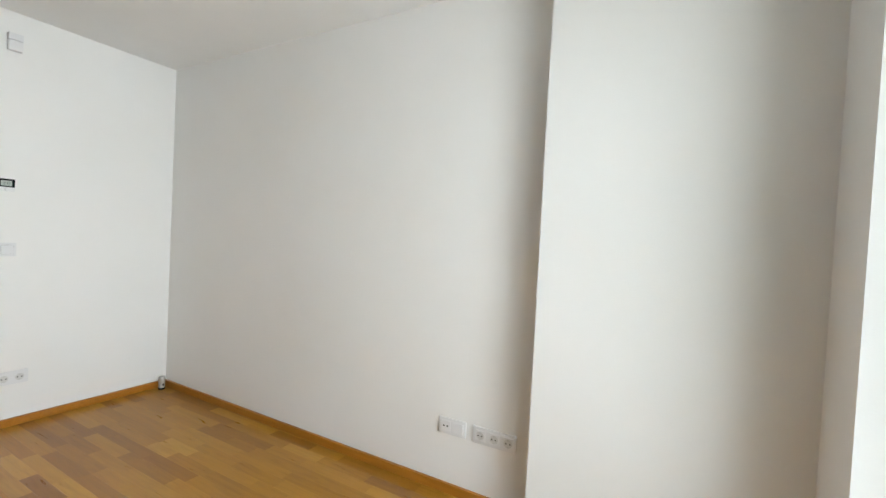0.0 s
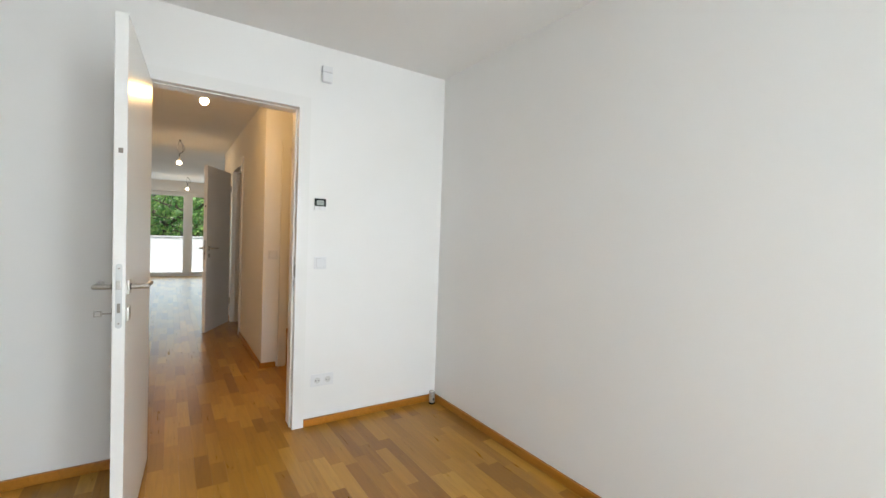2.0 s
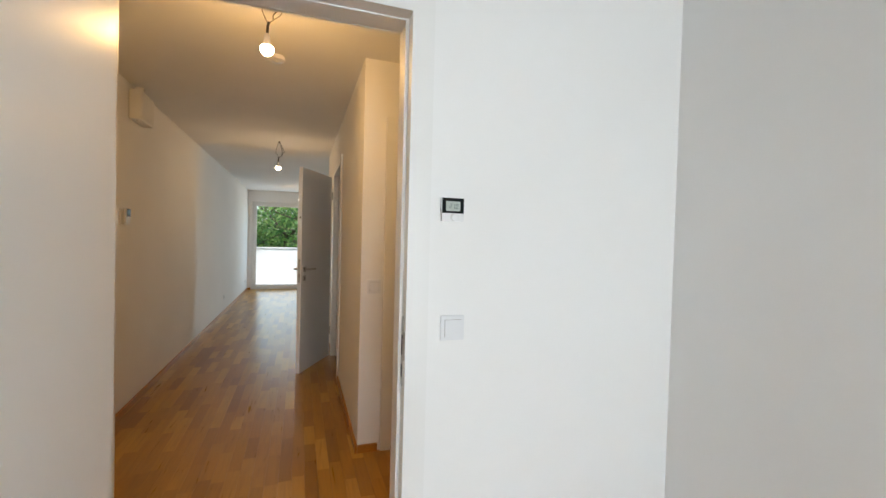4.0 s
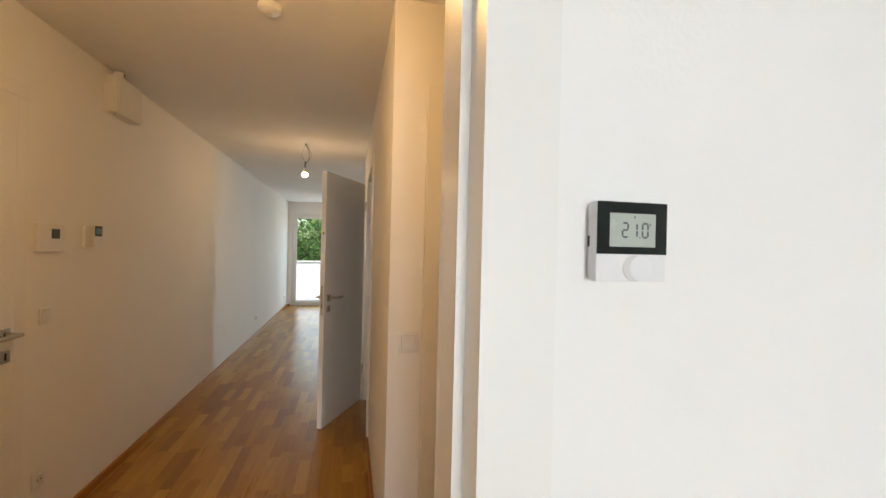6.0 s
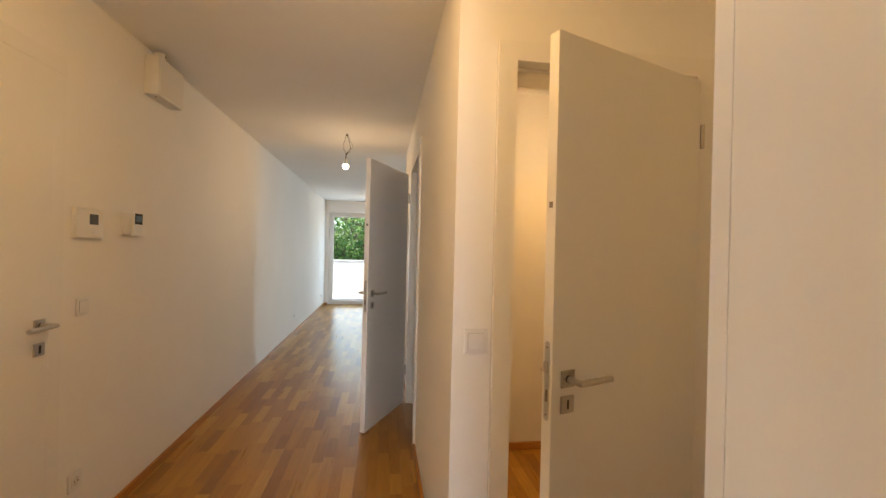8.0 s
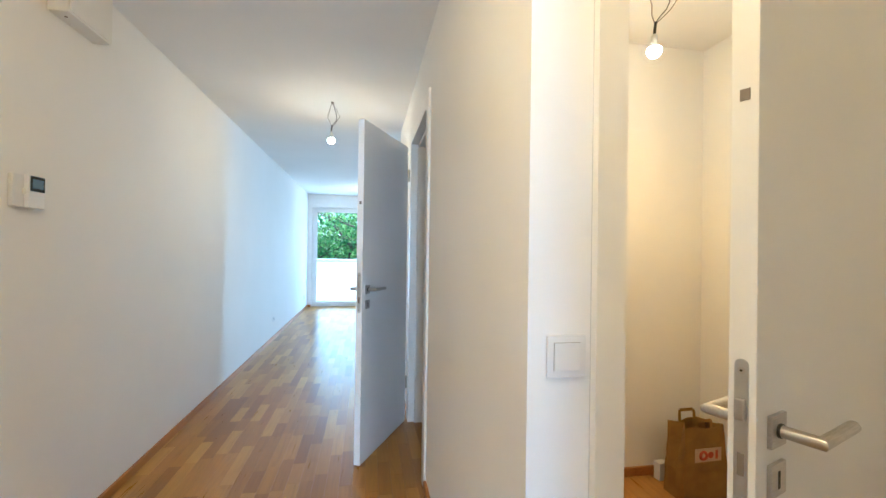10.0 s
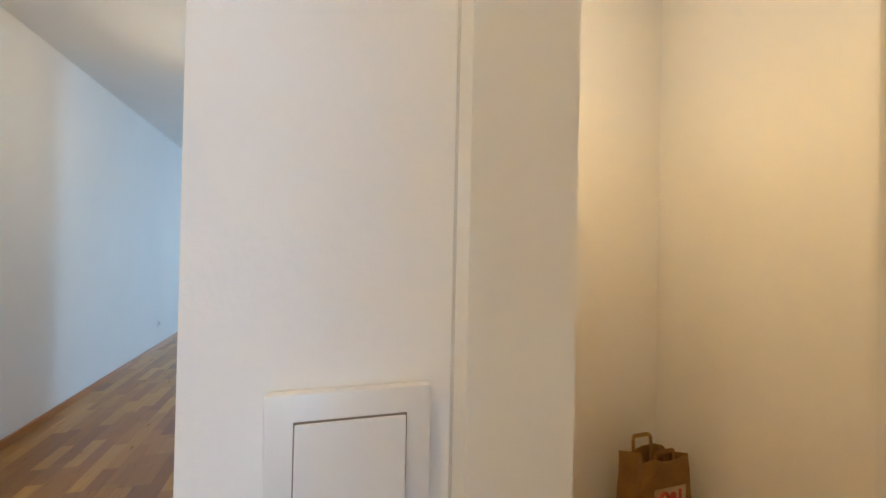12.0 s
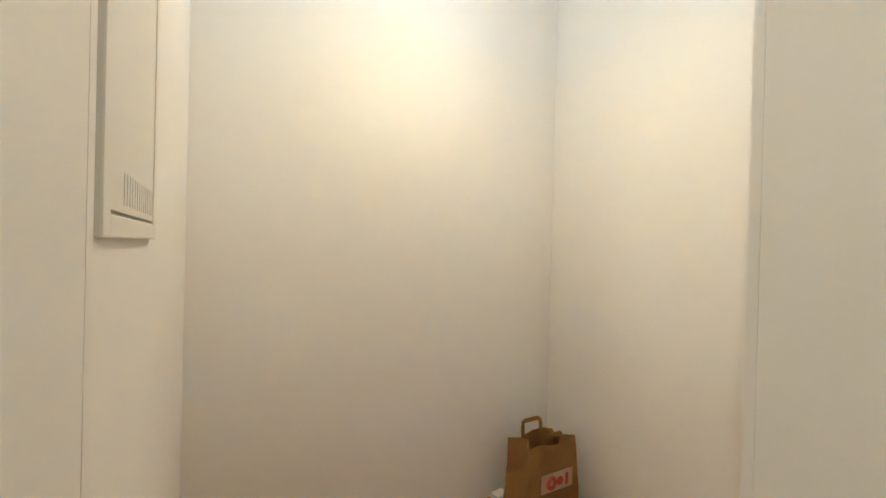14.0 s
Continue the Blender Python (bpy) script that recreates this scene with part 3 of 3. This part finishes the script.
vb = thing("vent_box", on_wall(-7.595, YL, 2.345, NORTH), "cream plastic wall box under the corridor ceiling", "vent box")
part("body", boxes((-0.148, 0.148, -0.078, 0, -0.112, 0.112), bevel=0.006), CREAM, vb)
part("cover", boxes((-0.140, 0.140, -0.083, -0.0782, -0.104, 0.104), bevel=0.002), CREAM, vb)
bm = tube(bmesh.new(), [(-0.085, -0.05, 0.112), (-0.085, -0.05, 0.142)], 0.030, 18)
part("cable_gland", bm, CREAM, vb, "round grommet on top")
part("gland_slot", boxes((-0.088, -0.082, -0.081, -0.0795, 0.118, 0.136)), DARK, vb)
part("screw", tube(bmesh.new(), [(-0.10, -0.04, -0.112), (-0.10, -0.04, -0.1135)], 0.006, 10), COPPER, vb)

smoke = thing("smoke_detector", pose(-6.53, 0.945, H), "round white smoke detector under the ceiling", "detector")
part("body", lathe(bmesh.new(), [(0.038, -0.03), (0.048, -0.022), (0.050, 0.0)], 28), PLASTIC, smoke, "", True)
part("ring", lathe(bmesh.new(), [(0.012, -0.033), (0.013, -0.0305)], 16), CREAM, smoke)


# ---- bare bulbs on wires ----
def bare_bulb(x, y, z, seed):
    rng = random.Random(seed)
    t = thing("bare_bulb", pose(x, y, z), "bare glowing bulb hanging on loose wires from ceiling", "lamp", "bare ceiling bulbs")
    g = part("bulb", lathe(bmesh.new(), [(0.004, -0.031), (0.016, -0.027), (0.026, -0.016), (0.030, -0.002), (0.0285, 0.010)], 24), GLOW, t, "glowing round bulb", True)
    g.visible_shadow = False
    part("socket", lathe(bmesh.new(), [(0.0240, 0.0105), (0.0210, 0.018), (0.0160, 0.034), (0.0140, 0.040), (0.0140, 0.062), (0.007, 0.072)], 18), CUP, t, "pale plastic lamp holder", True)
    top = H - z
    hook = (0.045, 0.01, top)
    part("sleeve", tube(bmesh.new(), [(0.0, 0, 0.070), (0.002, 0.002, 0.105), (0.001, 0.006, 0.125)], 0.006, 8), CABLE, t)
    for k in range(3):
        pts = [(0.001, 0.004 * k, 0.12)]
        side = (-0.03, 0.035, 0.06)[k]
        for s in range(1, 7):
            u = s / 6
            w = math.sin(u * math.pi)
            pts.append((hook[0] * u + side * w * 0.5 + rng.uniform(-0.006, 0.006), hook[1] * u + side * w + rng.uniform(-0.008, 0.008), 0.12 + (top - 0.12) * u - (0.03 * w if k else 0)))
        pts[-1] = hook
        part("wire", tube(bmesh.new(), pts, 0.0022, 6), (COPPER, CABLE, COPPER)[k], t)
    part("ceiling_hook", lathe(bmesh.new(), [(0.009, -0.014), (0.012, -0.008), (0.012, 0.0)], 12, Matrix.Translation(hook)), COPPER, t)
    return t


for i, (bx, by, bz, bw, bc) in enumerate(BULBS):
    bare_bulb(bx, by, bz, 11 + i)

# ---- grey can in the room corner ----
can = thing("can", pose(-4.868, 2.455, 0), "small grey metal can standing in the room corner", "can")
part("body", lathe(bmesh.new(), [(0.022, 0.014), (0.0225, 0.018), (0.0225, 0.093), (0.0205, 0.098)], 20), TIN, can, "", True)
part("base", lathe(bmesh.new(), [(0.0225, 0.0), (0.0235, 0.002), (0.0235, 0.0138)], 20), BLACK, can, "black foot ring")
part("mark", boxes((0.0215, 0.0235, -0.006, 0.006, 0.030, 0.048)), DARK, can)

# ---- store room ----
fb = thing("fuse_box", on_wall(-6.81, 1.67, 1.117, NORTH), "cream metal distribution box with louvred door", "fuse box")
W2, HB = 0.161, 0.90
part("surround", boxes((-W2, -W2 + 0.028, -0.008, 0, 0, HB), (W2 - 0.028, W2, -0.008, 0, 0, HB), (-W2 + 0.028, W2 - 0.028, -0.008, 0, 0, 0.0215), (-W2 + 0.028, W2 - 0.028, -0.008, 0, HB - 0.028, HB), bevel=0.002), CREAM, fb)
fd = part("door", boxes((-W2 + 0.031, W2 - 0.031, -0.0068, -0.001, 0.025, HB - 0.031), bevel=0.001), CREAM, fb)
for i in range(14):
    x = -0.073 + i * 0.0152
    part("slot", boxes((x, x + 0.004, -0.0073, -0.0067, 0.033, 0.066)), CUP, fd)
# dark strip set in the groove, painting the shade below the door
part("door_gap_shade", boxes((-W2 + 0.029, W2 - 0.029, -0.0055, -0.005, 0.0217, 0.0240)), COPPER, fb)
bm = tube(bmesh.new(), [(-0.022, -0.0088, 0.52), (-0.022, -0.0088, 0.37), (-0.002, -0.0088, 0.346)], 0.0022, 6)
part("catch", bm, CUP, fd, "thin wire catch")


def paper_bag():
    t = thing("paper_bag", pose(-7.478, 2.903, 0, 0, 0, 92), "open brown kraft paper bag with twisted flat handles", "bag")
    w, d, h = 0.128, 0.057, 0.372
    # the mouth gapes, the gussets fold inwards, the top edge waves
    rng = random.Random(4)
    bm = bmesh.new()
    loop = [(-w, -d), (-w * 0.5, -d), (0, -d), (w * 0.5, -d), (w, -d), (w, 0), (w, d), (w * 0.5, d), (0, d), (-w * 0.5, d), (-w, d), (-w, 0)]
    levels = 9
    grid = []
    for k in range(levels):
        u = k / (levels - 1)
        ring = []
        for i, (x, y) in enumerate(loop):
            fold = -0.045 * u ** 1.5 if i in (5, 11) else 0.0
            gape = 1 + 0.10 * u * (1 if i not in (5, 11) else 0)
            jx, jy = rng.uniform(-0.003, 0.003) * (k > 0), rng.uniform(-0.004, 0.004) * (k > 0)
            top = 0.012 * math.sin(i * 1.9) * u if k == levels - 1 else 0
            sgn = 1 if x > 0 else -1
            ring.append(bm.verts.new((x * (1.12 - 0.18 * u) + sgn * fold + jx, y * gape * (1.25 - 0.29 * u) + jy + 0.012 * u, h * u + top)))
        grid.append(ring)
    n = len(loop)
    for a, c in zip(grid, grid[1:]):
        for i in range(n):
            bm.faces.new((a[i], a[(i + 1) % n], c[(i + 1) % n], c[i]))
    bm.faces.new(grid[0][::-1])
    bmesh.ops.recalc_face_normals(bm, faces=bm.faces)
    bmesh.ops.solidify(bm, geom=list(bm.faces), thickness=0.0016)
    part("bag_body", bm, KRAFT, t)
    for y, lean, top in ((d * 1.08 + 0.004, 0.012, 0.420), (-d * 1.02 + 0.016, -0.004, 0.406)):
        bm = bmesh.new()
        pts = [(-0.048, y, 0.31), (-0.047, y + lean * 0.5, top - 0.012), (-0.040, y + lean, top), (0.040, y + lean, top), (0.047, y + lean * 0.5, top - 0.012), (0.048, y, 0.31)]
        for p, q in zip(pts, pts[1:]):
            p, q = Vector(p), Vector(q)
            al = (q - p).normalized()
            wd = Vector((0, 1, 0)).cross(al).normalized() * 0.0085
            nn = Vector((0, 0.0012, 0))
            vs = [bm.verts.new(v) for v in (p + wd - nn, p - wd - nn, q - wd - nn, q + wd - nn, p + wd + nn, p - wd + nn, q - wd + nn, q + wd + nn)]
            for f in ((0, 1, 2, 3), (7, 6, 5, 4), (0, 4, 5, 1), (1, 5, 6, 2), (2, 6, 7, 3), (3, 7, 4, 0)):
                bm.faces.new([vs[i] for i in f])
        part("handle", bm, KRAFT, t, "flat brown paper handle")
    lab = part("label", boxes((-0.070, 0.092, -d - 0.0080, -d - 0.0055, 0.200, 0.270)), LABEL, t, "pale printed panel")
    bm = bmesh.new()
    yf = -d - 0.0086
    ring = [(-0.020 + 0.019 * math.cos(a * math.pi / 8), yf, 0.234 + 0.019 * math.sin(a * math.pi / 8)) for a in range(17)]
    tube(bm, ring, 0.0075, 6)
    lathe(bm, [(0.017, -0.001), (0.017, 0.001)], 14, pose(0.025, yf, 0.234, 90))
    box(bm, 0.054, 0.068, yf - 0.001, yf + 0.001, 0.212, 0.257)
    part("print", bm, RED, lab, "red printed shapes")
    return t


paper_bag()

carton = thing("carton", pose(-7.640, 2.815, 0, 0, 0, 8), "small white carton standing on the store room floor", "box")
part("carton_body", boxes((-0.022, 0.022, -0.030, 0.030, 0, 0.095), bevel=0.0015), PLASTIC, carton)
part("flap", boxes((-0.0215, 0.0215, -0.0295, 0.0295, 0.0952, 0.0965)), CREAM, carton)

# ---- balcony and trees ----
structure("balcony_floor", boxes((-17.15, XFAR - 0.3, -1.5, 4.5, -0.25, -0.03)), SLAB, "pale grey concrete balcony floor", "balcony")
structure("balcony_parapet", boxes((-17.15, -17.0, -1.5, 4.5, -0.03, 1.0), (-17.17, -16.98, -1.5, 4.5, 1.0, 1.03)), PARAPET, "white rendered balcony parapet", "parapet")
structure("ground", boxes((-900, 900, -900, 900, -3.4, -3.2)), GROUNDM, "green lawn reaching to the horizon", "ground")


def tree(x, y, height, spread, seed, leaves):
    rng = random.Random(seed)
    t = thing("tree", pose(x, y, -3.2), "leafy green deciduous tree behind the balcony", "tree", "garden trees")
    bm = bmesh.new()
    tips = []

    def limb(p, d, length, r, depth):
        pts, q = [p], p
        for s in range(4):
            d2 = (d + Vector((rng.uniform(-.2, .2), rng.uniform(-.2, .2), rng.uniform(-.05, .15)))).normalized()
            q = q + d2 * length / 4
            pts.append(q)
        n = 7 if depth < 2 else 5
        for a, c, k in zip(pts, pts[1:], range(4)):
            ax = (c - a).normalized()
            u = ax.orthogonal().normalized()
            w = ax.cross(u)
            r0, r1 = r * (1 - 0.13 * k), r * (1 - 0.13 * (k + 1))
            A = [bm.verts.new(a + (u * math.cos(2 * math.pi * i / n) + w * math.sin(2 * math.pi * i / n)) * r0) for i in range(n)]
            B = [bm.verts.new(c + (u * math.cos(2 * math.pi * i / n) + w * math.sin(2 * math.pi * i / n)) * r1) for i in range(n)]
            for i in range(n):
                bm.faces.new((A[i], A[(i + 1) % n], B[(i + 1) % n], B[i]))
        if depth >= 2:
            tips.extend(pts[1:])
        if depth < 3:
            for k in range(4 if depth else 7):
                base = pts[rng.choice((2, 3, 4)) if depth else rng.choice((1, 2, 3, 4))]
                ang = rng.uniform(0, 2 * math.pi)
                dd = Vector((math.cos(ang), math.sin(ang), rng.uniform(0.0, 0.8))).normalized()
                limb(base, dd, length * rng.uniform(0.5, 0.75) * (spread if depth == 0 else 1), r * 0.45, depth + 1)

    limb(Vector((0, 0, 0)), Vector((0, 0, 1)), height, 0.16, 0)
    part("trunk", bm, BARK, t, "brown bark trunk and limbs")
    nrg = np.random.RandomState(seed)
    P = np.array([tuple(p) for p in tips])
    c = P[nrg.randint(0, len(P), leaves)] + nrg.normal(0, 0.28, (leaves, 3))
    u = nrg.normal(size=(leaves, 3))
    u /= np.linalg.norm(u, axis=1)[:, None]
    v = np.cross(u, nrg.normal(size=(leaves, 3)))
    v /= np.linalg.norm(v, axis=1)[:, None]
    s = nrg.uniform(0.05, 0.10, (leaves, 1))
    V = np.stack([c - u * s, c + v * s * 0.55, c + u * s * 1.1, c - v * s * 0.55], 1).reshape(-1, 3)
    me = bpy.data.meshes.new("crown")
    me.from_pydata(V.tolist(), [], np.arange(leaves * 4).reshape(-1, 4).tolist())
    me.materials.append(LEAF)
    ob = new("crown", me)
    ob.parent = t
    tagged(ob, "dense green leaves", "", "", "stuff")
    return t


for k, (tx, ty, th, sp) in enumerate(((-21.5, 0.6, 4.6, 0.9), (-22.5, 3.2, 5.0, 0.9), (-22.0, -2.2, 4.8, 0.9), (-25.0, 1.8, 6.0, 1.0), (-25.5, 5.0, 6.2, 1.0), (-25.5, -1.2, 6.0, 1.0))):
    tree(tx, ty, th, sp, 30 + k, 6000)


# ---- oak strip parquet, laid last ----
floor = structure("floor", boxes((XFAR - 0.3, -0.6, -2.32, 4.7, -0.12, -0.009)), JOINT, "oak strip parquet floor in warm honey tones", "floor")
rng = random.Random(7)
STRIP, shared, near_pieces = 0.0705, {}, 0


def piece_mesh(length):
    key = round(length, 2)
    if key not in shared:
        bm = bmesh.new()
        a, g = key - 0.0003, STRIP - 0.0003
        lo = [bm.verts.new(p) for p in ((0, 0, -0.009), (a, 0, -0.009), (a, g, -0.009), (0, g, -0.009))]
        e = 0.0002
        mid = [bm.verts.new(p) for p in ((0, 0, -e), (a, 0, -e), (a, g, -e), (0, g, -e))]
        up = [bm.verts.new(p) for p in ((e, e, 0), (a - e, e, 0), (a - e, g - e, 0), (e, g - e, 0))]
        for r0, r1 in ((lo, mid), (mid, up)):
            for i in range(4):
                bm.faces.new((r0[i], r0[(i + 1) % 4], r1[(i + 1) % 4], r1[i]))
        bm.faces.new(up)
        shared[key] = mesh_of("oak_strip", bm, OAK_PIECE)
    return shared[key]


verts, faces = [], []


def add_far(x, y, length):
    e, a, g, i = 0.0002, length - 0.0003, STRIP - 0.0003, len(verts)
    verts.extend([(x, y, -0.006), (x + a, y, -0.006), (x + a, y + g, -0.006), (x, y + g, -0.006), (x + e, y + e, 0), (x + a - e, y + e, 0), (x + a - e, y + g - e, 0), (x + e, y + g - e, 0)])
    faces.extend([(i + 4, i + 5, i + 6, i + 7), (i, i + 1, i + 5, i + 4), (i + 1, i + 2, i + 6, i + 5), (i + 2, i + 3, i + 7, i + 6), (i + 3, i, i + 4, i + 7)])


y = -2.3
while y < 4.6:
    x = XFAR - 0.3 - rng.uniform(0, 0.4)
    while x < -0.7:
        L = round(rng.choice((0.22, 0.28, 0.34, 0.40, 0.46, 0.52)), 2)
        in_plan = x + L < -0.60 and ((x > XC - 0.45 and -2.25 < y < 2.5) or (YL - 0.1 < y < 2.5) or (x < XS - 0.3 and YL - 0.1 < y < 3.1) or (x < XE and y > YL - 0.1))
        if in_plan:
            if -5.3 < x < -3.3 and -0.2 < y < 2.5 and near_pieces < 300:
                ob = new("oak_strip", piece_mesh(L))
                ob.location, ob.parent = (x, y, 0), floor
                near_pieces += 1
            else:
                add_far(x, y, L)
        x += L
    y += STRIP
me = bpy.data.meshes.new("oak_strips")
me.from_pydata(verts, [], faces)
me.materials.append(OAK_JOINED)
rest = new("oak_strips", me)
rest.parent = floor
tagged(rest, "", "", "", "stuff")
